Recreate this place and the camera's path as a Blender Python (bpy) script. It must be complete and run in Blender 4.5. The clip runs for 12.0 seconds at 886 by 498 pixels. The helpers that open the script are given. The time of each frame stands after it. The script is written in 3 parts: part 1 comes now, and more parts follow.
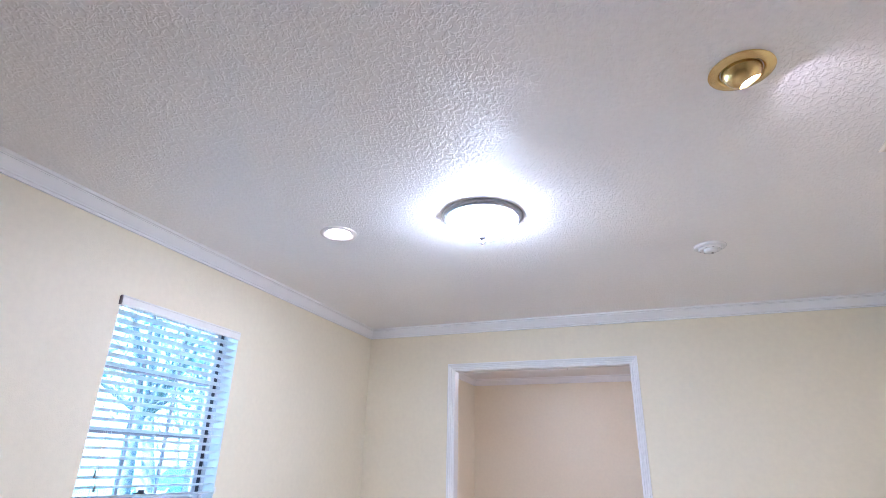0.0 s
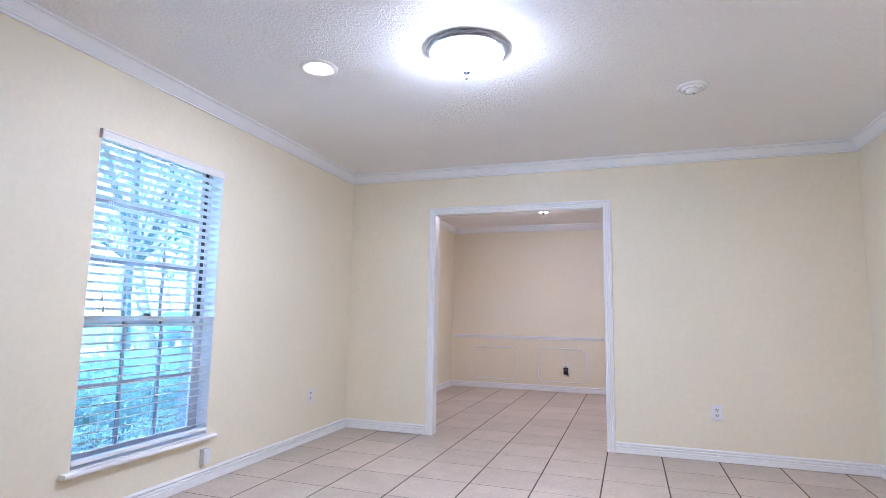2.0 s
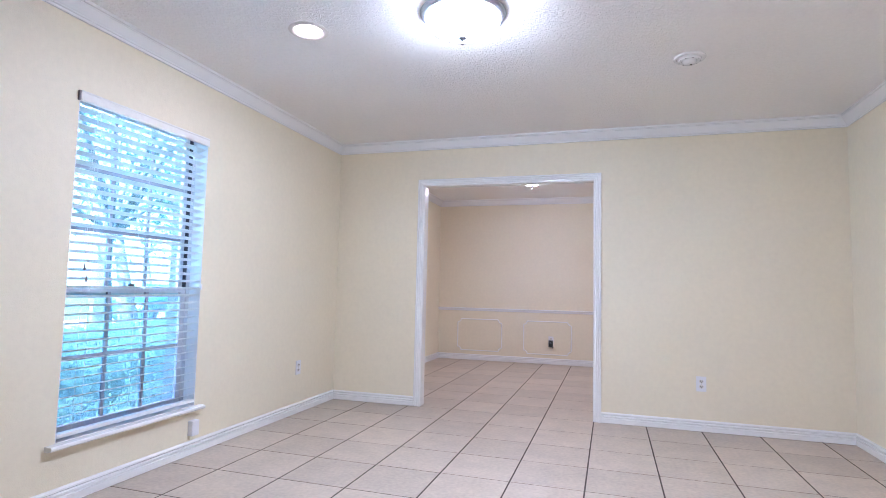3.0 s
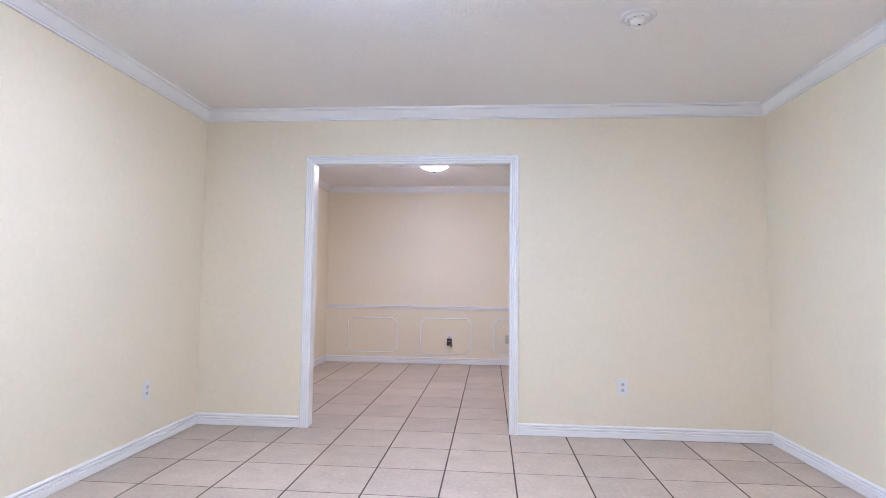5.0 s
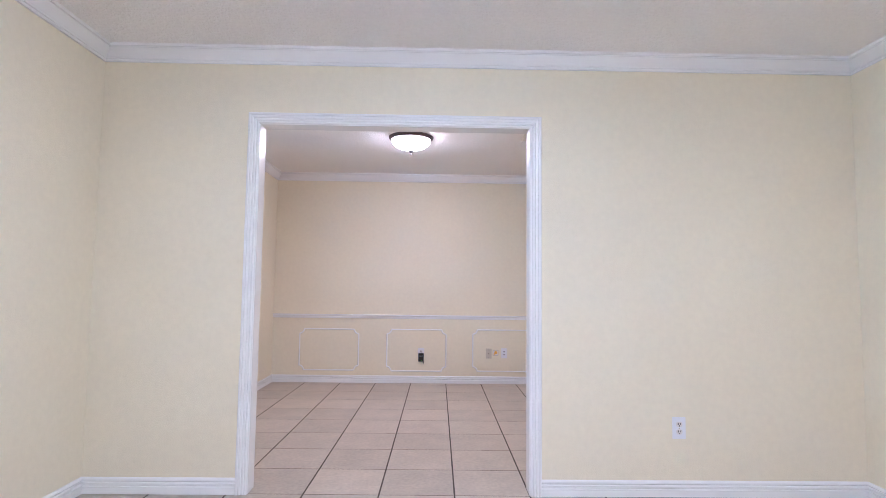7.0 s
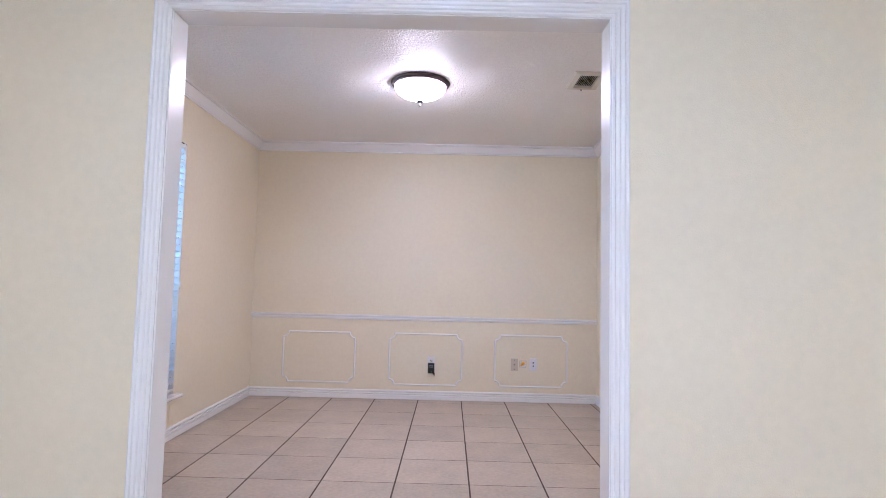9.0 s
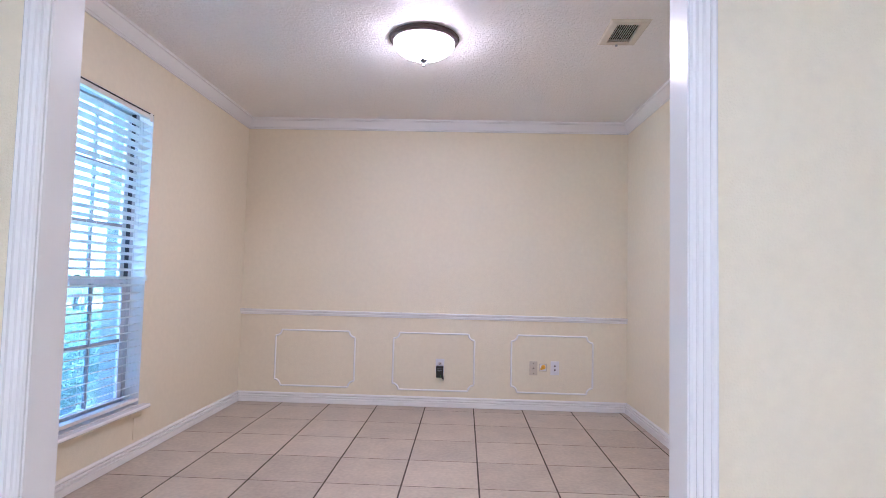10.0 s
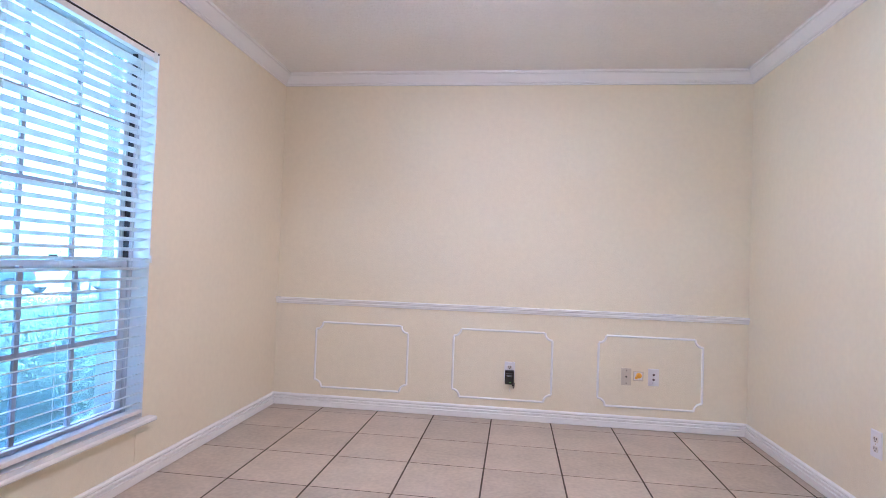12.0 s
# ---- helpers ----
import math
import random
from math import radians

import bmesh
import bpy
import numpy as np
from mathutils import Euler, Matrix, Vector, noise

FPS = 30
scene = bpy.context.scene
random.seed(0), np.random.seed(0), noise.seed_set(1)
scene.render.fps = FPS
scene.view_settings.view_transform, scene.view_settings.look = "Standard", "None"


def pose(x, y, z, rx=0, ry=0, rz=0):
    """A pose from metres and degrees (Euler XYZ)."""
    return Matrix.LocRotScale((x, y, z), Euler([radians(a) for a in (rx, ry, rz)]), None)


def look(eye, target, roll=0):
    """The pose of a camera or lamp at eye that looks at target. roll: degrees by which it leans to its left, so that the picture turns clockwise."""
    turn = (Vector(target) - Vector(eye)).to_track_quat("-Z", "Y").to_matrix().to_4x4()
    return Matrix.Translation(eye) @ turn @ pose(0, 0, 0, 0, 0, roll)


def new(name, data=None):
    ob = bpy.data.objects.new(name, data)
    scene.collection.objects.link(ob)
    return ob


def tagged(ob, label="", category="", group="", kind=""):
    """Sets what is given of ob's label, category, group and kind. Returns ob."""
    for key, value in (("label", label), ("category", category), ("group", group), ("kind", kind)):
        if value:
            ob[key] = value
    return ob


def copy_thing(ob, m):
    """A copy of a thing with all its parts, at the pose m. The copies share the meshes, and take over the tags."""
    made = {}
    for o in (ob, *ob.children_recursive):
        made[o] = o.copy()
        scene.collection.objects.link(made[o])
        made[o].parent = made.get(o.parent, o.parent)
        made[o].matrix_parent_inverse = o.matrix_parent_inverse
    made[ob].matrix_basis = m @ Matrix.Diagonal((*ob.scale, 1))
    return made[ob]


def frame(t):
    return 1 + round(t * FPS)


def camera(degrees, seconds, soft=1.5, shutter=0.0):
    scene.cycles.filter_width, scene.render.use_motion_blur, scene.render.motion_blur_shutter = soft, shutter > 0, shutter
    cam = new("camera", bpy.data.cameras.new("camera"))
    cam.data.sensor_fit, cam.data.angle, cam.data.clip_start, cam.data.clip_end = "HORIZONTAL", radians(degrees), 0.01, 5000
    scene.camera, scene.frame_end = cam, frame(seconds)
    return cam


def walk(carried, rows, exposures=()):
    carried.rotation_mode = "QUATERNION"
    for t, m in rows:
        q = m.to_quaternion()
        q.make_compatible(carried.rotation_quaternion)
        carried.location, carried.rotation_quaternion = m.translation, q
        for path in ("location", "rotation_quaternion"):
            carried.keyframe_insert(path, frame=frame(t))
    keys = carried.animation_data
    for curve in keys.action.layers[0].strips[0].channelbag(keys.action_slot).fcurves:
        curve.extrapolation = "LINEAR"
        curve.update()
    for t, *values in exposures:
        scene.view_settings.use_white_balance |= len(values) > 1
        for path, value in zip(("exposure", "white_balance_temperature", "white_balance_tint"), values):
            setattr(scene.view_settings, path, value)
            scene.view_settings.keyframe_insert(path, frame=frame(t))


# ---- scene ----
cam = camera(78.7, 12.0, soft=0.85)
PATH = [
    (0, (0.103, 0.641, 1.199), (-0.566, 2.372, 1.945), 1.25),
    (0.5, (0.103, 0.624, 1.194), (-0.556, 2.421, 1.776), 1.12),
    (1, (0.104, 0.607, 1.147), (-0.544, 2.444, 1.598), 0.96),
    (1.5, (0.104, 0.595, 1.103), (-0.536, 2.461, 1.435), 1.01),
    (2, (0.105, 0.587, 1.071), (-0.529, 2.469, 1.312), 1.00),
    (2.5, (0.085, 0.567, 1.060), (-0.538, 2.461, 1.229), 1.02),
    (4.5, (-0.142, 1.062, 1.073), (-0.410, 3.040, 1.207), 0.87),
    (5, (-0.233, 1.257, 1.093), (-0.391, 3.247, 1.219), 0.73),
    (5.5, (-0.393, 1.503, 1.119), (-0.448, 3.499, 1.244), 0.66),
    (6, (-0.464, 1.734, 1.100), (-0.446, 3.730, 1.227), 0.59),
    (6.5, (-0.529, 2.038, 1.110), (-0.493, 4.032, 1.250), 0.64),
    (8.5, (-0.627, 3.168, 1.079), (-0.631, 5.163, 1.220), 1.21),
    (9, (-0.597, 3.492, 1.075), (-0.610, 5.487, 1.209), 1.35),
    (9.5, (-0.581, 3.755, 1.079), (-0.594, 5.752, 1.190), 1.31),
    (10, (-0.565, 4.055, 1.076), (-0.630, 6.051, 1.185), 1.42),
    (10.5, (-0.602, 4.299, 1.073), (-0.779, 6.289, 1.154), 1.84),
    (11, (-0.653, 4.502, 1.071), (-0.883, 6.488, 1.142), 2.02),
    (11.5, (-0.695, 4.667, 1.066), (-0.939, 6.651, 1.126), 2.14),
    (12, (-0.737, 4.839, 1.072), (-0.985, 6.823, 1.122), 2.07),
]
TINT = 16.0
EXPOSURE, KELVIN, SKY, SUN = 4.1, 4450.0, 0.12, 5.0
LAMP_1, LAMP_2, CAN, SPOT = 8.6, 5.2, 7.0, 115.0
COOL, WARM = (1.0, 0.892, 0.765), (1.0, 0.72, 0.57)
walk(cam, [(t, look(eye, target, roll)) for t, eye, target, roll in PATH], [(t, EXPOSURE + e, KELVIN, TINT) for t, e in ((0.0, 0.24), (2.5, 0.20), (4.5, 0.33), (6.5, 0.39), (8.5, 0.33), (10.0, 0.31), (12.0, 0.46))])

# ---- world and sun ----
world = bpy.data.worlds.new("sky")
scene.world = world
world.use_nodes = True
wn = world.node_tree.nodes
sky = wn.new("ShaderNodeTexSky")
sky.sky_type, sky.sun_disc = "NISHITA", False
sky.sun_elevation, sky.sun_rotation = radians(52), radians(190)
world.node_tree.links.new(sky.outputs["Color"], wn["Background"].inputs["Color"])
wn["Background"].inputs["Strength"].default_value = SKY
sun = new("sun", bpy.data.lights.new("sun", "SUN"))
sun.data.energy, sun.data.angle, sun.data.color = SUN, radians(0.6), (1.0, 0.95, 0.88)
sun.matrix_world = look((-1.2, -7.0, 9.1), (0, 0, 0))


# ---- materials ----
def material(name, base, rough=0.5, metal=0.0, dark=0.9, light=1.06, scale=3.0, grain=40.0, bump=0.0, bump_scale=200.0,
             emit=None, power=0.0, spec=0.5, piece=0.0, transmit=0.0, vary=0.08):
    """A principled material: colour varied at two scales, roughness varied, a fine relief."""
    m = bpy.data.materials.new(name)
    m.use_nodes = True
    n, l = m.node_tree.nodes, m.node_tree.links
    p = n["Principled BSDF"]
    p.inputs["Roughness"].default_value, p.inputs["Metallic"].default_value = rough, metal
    p.inputs["Specular IOR Level"].default_value = spec
    p.inputs["Transmission Weight"].default_value = transmit
    co = n.new("ShaderNodeNewGeometry")
    big, fine = n.new("ShaderNodeTexNoise"), n.new("ShaderNodeTexNoise")
    big.inputs["Scale"].default_value, big.inputs["Detail"].default_value = scale, 4
    fine.inputs["Scale"].default_value, fine.inputs["Detail"].default_value = grain, 3
    for t in (big, fine):
        l.new(co.outputs["Position"], t.inputs["Vector"])
    add = n.new("ShaderNodeMath")
    add.operation = "ADD"
    l.new(big.outputs["Fac"], add.inputs[0])
    l.new(fine.outputs["Fac"], add.inputs[1])
    fac = add
    if piece:
        info, mul = n.new("ShaderNodeObjectInfo"), n.new("ShaderNodeMath")
        mul.operation = "MULTIPLY_ADD"
        l.new(info.outputs["Random"], mul.inputs[0])
        mul.inputs[1].default_value = piece
        l.new(add.outputs[0], mul.inputs[2])
        fac = mul
    span = n.new("ShaderNodeMapRange")
    span.inputs["From Min"].default_value, span.inputs["From Max"].default_value = 0.6, 1.4 + piece
    span.inputs["To Min"].default_value, span.inputs["To Max"].default_value = dark, light
    l.new(fac.outputs[0], span.inputs["Value"])
    mix = n.new("ShaderNodeVectorMath")
    mix.operation = "SCALE"
    mix.inputs[0].default_value = base
    l.new(span.outputs["Result"], mix.inputs["Scale"])
    l.new(mix.outputs["Vector"], p.inputs["Base Color"])
    rr = n.new("ShaderNodeMapRange")
    rr.inputs["To Min"].default_value, rr.inputs["To Max"].default_value = max(rough - vary, 0.0), min(rough + vary, 1)
    l.new(big.outputs["Fac"], rr.inputs["Value"])
    l.new(rr.outputs["Result"], p.inputs["Roughness"])
    if bump:
        tex, b = n.new("ShaderNodeTexNoise"), n.new("ShaderNodeBump")
        tex.inputs["Scale"].default_value, tex.inputs["Detail"].default_value = bump_scale, 3
        l.new(co.outputs["Position"], tex.inputs["Vector"])
        l.new(tex.outputs["Fac"], b.inputs["Height"])
        b.inputs["Strength"].default_value, b.inputs["Distance"].default_value = bump, 0.004
        l.new(b.outputs["Normal"], p.inputs["Normal"])
    if emit:
        p.inputs["Emission Color"].default_value = (*emit, 1)
        p.inputs["Emission Strength"].default_value = power
    return m


WALL = material("cream wall paint", (0.84, 0.77, 0.585), 0.5, dark=0.96, light=1.03, scale=1.3, grain=30, bump=0.36, bump_scale=190)
TRIM = material("white semi-gloss trim paint", (0.89, 0.88, 0.86), 0.27, dark=1.0, light=1.0, scale=1.5, bump=0.04, bump_scale=90, vary=0.0)
CEIL = material("textured white ceiling paint", (0.90, 0.872, 0.835), 0.46, spec=0.42, dark=0.96, light=1.03, scale=1.5)
TILE = material("beige ceramic floor tile", (0.53, 0.455, 0.365), 0.38, dark=0.68, light=1.2, scale=6, grain=45, bump=0.09, bump_scale=70, piece=0.35)
GROUT = material("dark floor grout", (0.058, 0.045, 0.037), 0.85, dark=0.5, light=2.2, scale=2.2, grain=60)
IVORY = material("darker ivory plastic", (0.76, 0.71, 0.65), 0.45, dark=0.95)
PLATE = material("white outlet plastic", (0.82, 0.81, 0.82), 0.3, dark=0.97, light=1.02)
ALMOND = material("almond plate plastic", (0.62, 0.55, 0.43), 0.35, dark=0.97, light=1.02)
BLACK = material("black plastic", (0.012, 0.012, 0.014), 0.35)
# for dark parts; also stands in for shade in slots, duct and gap
DARK = material("dark parts and shaded openings", (0.03, 0.027, 0.025), 0.7)
NICKEL = material("brushed nickel", (0.45, 0.47, 0.53), 0.36, metal=0.8)
BRONZE = material("dark pewter metal", (0.15, 0.115, 0.12), 0.42, metal=0.7)
FINIAL = material("dark metal finial", (0.09, 0.085, 0.09), 0.5, metal=0.5)
BRASS = material("polished brass", (0.66, 0.50, 0.20), 0.24, metal=1.0, dark=0.85)
YELLOW = material("yellow plastic", (0.80, 0.45, 0.03), 0.45)
GREEN_LED = material("green indicator", (0.3, 0.7, 0.1), 0.4, emit=(0.55, 1.0, 0.12), power=0.05)
VENT = material("cream vent enamel", (0.72, 0.66, 0.54), 0.45, dark=0.9)
BOWL_COOL = material("glowing frosted glass, cool", (0.9, 0.9, 0.9), 0.3, emit=COOL, power=LAMP_1)
BOWL_WARM = material("glowing frosted glass, warm", (0.9, 0.9, 0.9), 0.3, emit=WARM, power=LAMP_2)
BULB_CAN = material("glowing reflector bulb", (0.9, 0.9, 0.9), 0.3, emit=WARM, power=CAN)
BULB_SPOT = material("glowing spot bulb", (0.9, 0.9, 0.9), 0.3, emit=WARM, power=SPOT)


def relief(m, scale, strength, depth, low=0.42, high=0.62):
    """Knock-down plaster: raised flat-topped blots with worm-like edges."""
    n, l = m.node_tree.nodes, m.node_tree.links
    co, t1, r, b = n.new("ShaderNodeNewGeometry"), n.new("ShaderNodeTexNoise"), n.new("ShaderNodeMapRange"), n.new("ShaderNodeBump")
    t1.inputs["Scale"].default_value, t1.inputs["Detail"].default_value, t1.inputs["Distortion"].default_value = scale, 2.0, 0.8
    r.inputs["From Min"].default_value, r.inputs["From Max"].default_value = low, high
    r.interpolation_type = "SMOOTHSTEP"
    b.inputs["Strength"].default_value, b.inputs["Distance"].default_value = strength, depth
    l.new(co.outputs["Position"], t1.inputs["Vector"])
    l.new(t1.outputs["Fac"], r.inputs["Value"])
    l.new(r.outputs["Result"], b.inputs["Height"])
    l.new(b.outputs["Normal"], n["Principled BSDF"].inputs["Normal"])


def brighter_below(m):
    """A bowl lit from inside glows most at its bottom and less at its rim."""
    n, l = m.node_tree.nodes, m.node_tree.links
    co, sep, r, mul = n.new("ShaderNodeNewGeometry"), n.new("ShaderNodeSeparateXYZ"), n.new("ShaderNodeMapRange"), n.new("ShaderNodeMath")
    l.new(co.outputs["Normal"], sep.inputs[0])
    l.new(sep.outputs["Z"], r.inputs["Value"])
    r.inputs["From Min"].default_value, r.inputs["From Max"].default_value = -0.95, -0.15
    r.inputs["To Min"].default_value, r.inputs["To Max"].default_value = 1.0, 0.07
    mul.operation = "MULTIPLY"
    p = n["Principled BSDF"]
    mul.inputs[1].default_value = p.inputs["Emission Strength"].default_value
    l.new(r.outputs["Result"], mul.inputs[0])
    l.new(mul.outputs[0], p.inputs["Emission Strength"])


brighter_below(BOWL_COOL)
brighter_below(BOWL_WARM)
relief(CEIL, 52, 0.46, 0.005)


# ---- mesh tools ----
def finish(bm, name, mat, parent=None, smooth=False):
    bmesh.ops.recalc_face_normals(bm, faces=bm.faces)
    me = bpy.data.meshes.new(name)
    bm.to_mesh(me)
    bm.free()
    me.materials.append(mat)
    if smooth:
        for f in me.polygons:
            f.use_smooth = True
        me.set_sharp_from_angle(angle=radians(38))
    ob = new(name, me)
    ob.parent = parent
    return ob


def part(name, bm, mat, parent, label="", smooth=False):
    ob = finish(bm, name, mat, parent, smooth)
    return tagged(ob, label)


def thing(name, m, label, category, group="", kind=""):
    ob = new(name)
    ob.matrix_world = m
    ob.empty_display_size = 0.05
    return tagged(ob, label, category, group, kind)


def box(bm, x0, x1, y0, y1, z0, z1, bevel=0.0):
    made = bmesh.ops.create_cube(bm, size=1)["verts"]
    for v in made:
        v.co = Vector(((x0 + x1) / 2 + v.co.x * (x1 - x0), (y0 + y1) / 2 + v.co.y * (y1 - y0), (z0 + z1) / 2 + v.co.z * (z1 - z0)))
    if bevel:
        edges = list({e for v in made for e in v.link_edges})
        bmesh.ops.bevel(bm, geom=edges, offset=bevel, segments=2, affect="EDGES", profile=0.5)
    return bm


def one_box(*a, **k):
    return box(bmesh.new(), *a, **k)


def lathe(profile, steps=48, bm=None):
    """Turns (radius, height) pairs round the z axis."""
    bm = bm or bmesh.new()
    rings = []
    for r, z in profile:
        if r < 1e-5:
            rings.append([bm.verts.new((0, 0, z))] * steps)
        else:
            rings.append([bm.verts.new((r * math.cos(2 * math.pi * i / steps), r * math.sin(2 * math.pi * i / steps), z)) for i in range(steps)])
    for a, b in zip(rings, rings[1:]):
        for i in range(steps):
            j = (i + 1) % steps
            quad = []
            for v in (a[i], a[j], b[j], b[i]):
                if v not in quad:
                    quad.append(v)
            if len(quad) > 2:
                bm.faces.new(quad)
    return bm


def moulding(path, profile, put, closed=False, bm=None):
    """Carries a profile of (offset to the left of the path, height) along a flat path with mitred corners; put(u, v, h) gives the place."""
    bm = bm or bmesh.new()
    pts = [Vector(p) for p in path]
    n = len(pts)
    rows = []
    for i, p in enumerate(pts):
        a = pts[i - 1] if i or closed else None
        b = pts[(i + 1) % n] if i < n - 1 or closed else None
        na = Vector((-(p - a).y, (p - a).x)).normalized() if a is not None else None
        nb = Vector((-(b - p).y, (b - p).x)).normalized() if b is not None else None
        if na is None or nb is None:
            m = na if nb is None else nb
        else:
            m = (na + nb) / (1 + na.dot(nb))
        rows.append([bm.verts.new(put(*(p + m * o), h)) for o, h in profile])
    k = len(profile)
    for i in range(n if closed else n - 1):
        a, b = rows[i], rows[(i + 1) % n]
        for j in range(k):
            bm.faces.new((a[j], a[(j + 1) % k], b[(j + 1) % k], b[j]))
    if not closed:
        bm.faces.new(rows[0])
        bm.faces.new(rows[-1][::-1])
    return bm


def wall(name, u0, u1, z0, z1, d0, d1, openings, put, mat):
    """A wall with thickness from d0 to d1 and true openings (u0, u1, z0, z1); put(u, d, z) gives the place."""
    us = sorted({u0, u1, *[o[0] for o in openings], *[o[1] for o in openings]})
    zs = sorted({z0, z1, *[o[2] for o in openings], *[o[3] for o in openings]})
    solid = {}
    for i in range(len(us) - 1):
        for j in range(len(zs) - 1):
            cu, cz = (us[i] + us[i + 1]) / 2, (zs[j] + zs[j + 1]) / 2
            solid[i, j] = not any(o[0] < cu < o[1] and o[2] < cz < o[3] for o in openings)
    bm = bmesh.new()
    grid = {}

    def v(i, j, d):
        if (i, j, d) not in grid:
            grid[i, j, d] = bm.verts.new(put(us[i], d, zs[j]))
        return grid[i, j, d]

    for (i, j), s in solid.items():
        if not s:
            continue
        for d in (d0, d1):
            bm.faces.new((v(i, j, d), v(i + 1, j, d), v(i + 1, j + 1, d), v(i, j + 1, d)))
        for di, dj, e in ((-1, 0, ((i, j), (i, j + 1))), (1, 0, ((i + 1, j), (i + 1, j + 1))), (0, -1, ((i, j), (i + 1, j))), (0, 1, ((i, j + 1), (i + 1, j + 1)))):
            if not solid.get((i + di, j + dj), False):
                (a, b), (c, d) = e
                bm.faces.new((v(a, b, d0), v(c, d, d0), v(c, d, d1), v(a, b, d1)))
    return finish(bm, name, mat)


# ---- the two rooms ----
WEST, EAST, NORTH, SOUTH = -2.428, 1.781, 8.640, -1.9
EAST_2, MID, MID_2, TOP = 0.838, 5.290, 5.388, 2.425
DOOR = (-1.556, -0.051, 0.0, 2.000)
WINDOW_1 = (2.573, 3.473, 0.295, 1.996)
WINDOW_2 = (6.298, 7.206, 0.295, 2.018)
along_y = lambda u, d, z: (d, u, z)
along_x = lambda u, d, z: (u, d, z)
S = dict(kind="structure")
tagged(wall("wall_west", SOUTH - 0.15, NORTH + 0.15, -0.15, TOP, WEST - 0.14, WEST, [WINDOW_1, WINDOW_2], along_y, WALL), "cream painted outer wall with two tall windows", "wall", **S)
tagged(wall("wall_east", SOUTH - 0.15, MID, -0.15, TOP, EAST, EAST + 0.15, [], along_y, WALL), "cream painted plain side wall", "wall", **S)
tagged(wall("wall_south", WEST, EAST, -0.15, TOP, SOUTH - 0.15, SOUTH, [], along_x, WALL), "cream painted plain end wall", "wall", **S)
tagged(wall("wall_middle", WEST, EAST + 0.15, 0, TOP, MID, MID_2, [DOOR], along_x, WALL), "cream painted dividing wall with a cased opening", "wall", **S)
tagged(wall("wall_east_back", MID_2, NORTH + 0.15, -0.15, TOP, EAST_2, EAST_2 + 0.15, [], along_y, WALL), "cream painted side wall of the back room", "wall", **S)
tagged(wall("wall_north", WEST, EAST_2, -0.15, TOP, NORTH, NORTH + 0.15, [], along_x, WALL), "cream painted end wall with applied panel mouldings", "wall", **S)
tagged(finish(one_box(WEST - 0.15, EAST + 0.15, SOUTH - 0.15, NORTH + 0.15, TOP, TOP + 0.12), "ceiling", CEIL), "white ceiling with knock-down plaster texture", "ceiling", **S)
floor = tagged(finish(one_box(WEST - 0.14, EAST + 0.14, SOUTH - 0.14, NORTH + 0.14, -0.14, -0.0016), "floor", GROUT), "beige square ceramic tiles with dark grout joints", "floor", **S)

CROWN = [(0.0000, -0.0899), (0.0110, -0.0899), (0.0136, -0.0863), (0.0136, -0.0809), (0.0059, -0.0782), (0.0059, -0.0746), (0.0127, -0.0710), (0.0145, -0.0656), (0.0187, -0.0612), (0.0306, -0.0467), (0.0425, -0.0306), (0.0476, -0.0234), (0.0425, -0.0197), (0.0442, -0.0153), (0.0544, -0.0135), (0.0561, 0.0000), (0.0000, 0.0000)]
BASE = [(0, 0.0027), (0.017, 0.0027), (0.017, 0.0396), (0.009, 0.0423), (0.009, 0.0459), (0.0155, 0.0486), (0.0155, 0.0585), (0.006, 0.0612), (0.006, 0.0648), (0.012, 0.0693), (0.0115, 0.0774), (0.006, 0.0837), (0, 0.0855)]
level = lambda z: (lambda u, v, h: (u, v, z + h))
room_1 = [(WEST, SOUTH), (EAST, SOUTH), (EAST, MID), (WEST, MID)]
room_2 = [(WEST, MID_2), (EAST_2, MID_2), (EAST_2, NORTH), (WEST, NORTH)]
for room in (room_1, room_2):
    tagged(finish(moulding(room, CROWN, level(TOP), True), "crown_moulding", TRIM), "white painted crown moulding along wall and ceiling", "crown moulding", **S)
CASE_L, CASE_R = DOOR[0] - 0.060, DOOR[1] + 0.060
run_1 = [(CASE_L, MID), (WEST, MID), (WEST, SOUTH), (EAST, SOUTH), (EAST, MID), (CASE_R, MID)]
run_2 = [(DOOR[1] + 0.02, MID_2), (EAST_2, MID_2), (EAST_2, NORTH), (WEST, NORTH), (WEST, MID_2), (DOOR[0] - 0.02, MID_2)]
for run in (run_1, run_2):
    tagged(finish(moulding(run, BASE, level(0)), "baseboard", TRIM), "white painted ridged baseboard along the floor", "baseboard", **S)
RAIL = [(0, 0.7500), (0.008, 0.7517), (0.010, 0.7599), (0.014, 0.7640), (0.014, 0.7755), (0.022, 0.7804), (0.024, 0.7927), (0.012, 0.7960), (0, 0.7960)]
tagged(finish(moulding([(EAST_2, NORTH), (WEST, NORTH)], RAIL, level(-0.016)), "chair_rail", TRIM), "white painted chair rail across the end wall", "chair rail", **S)

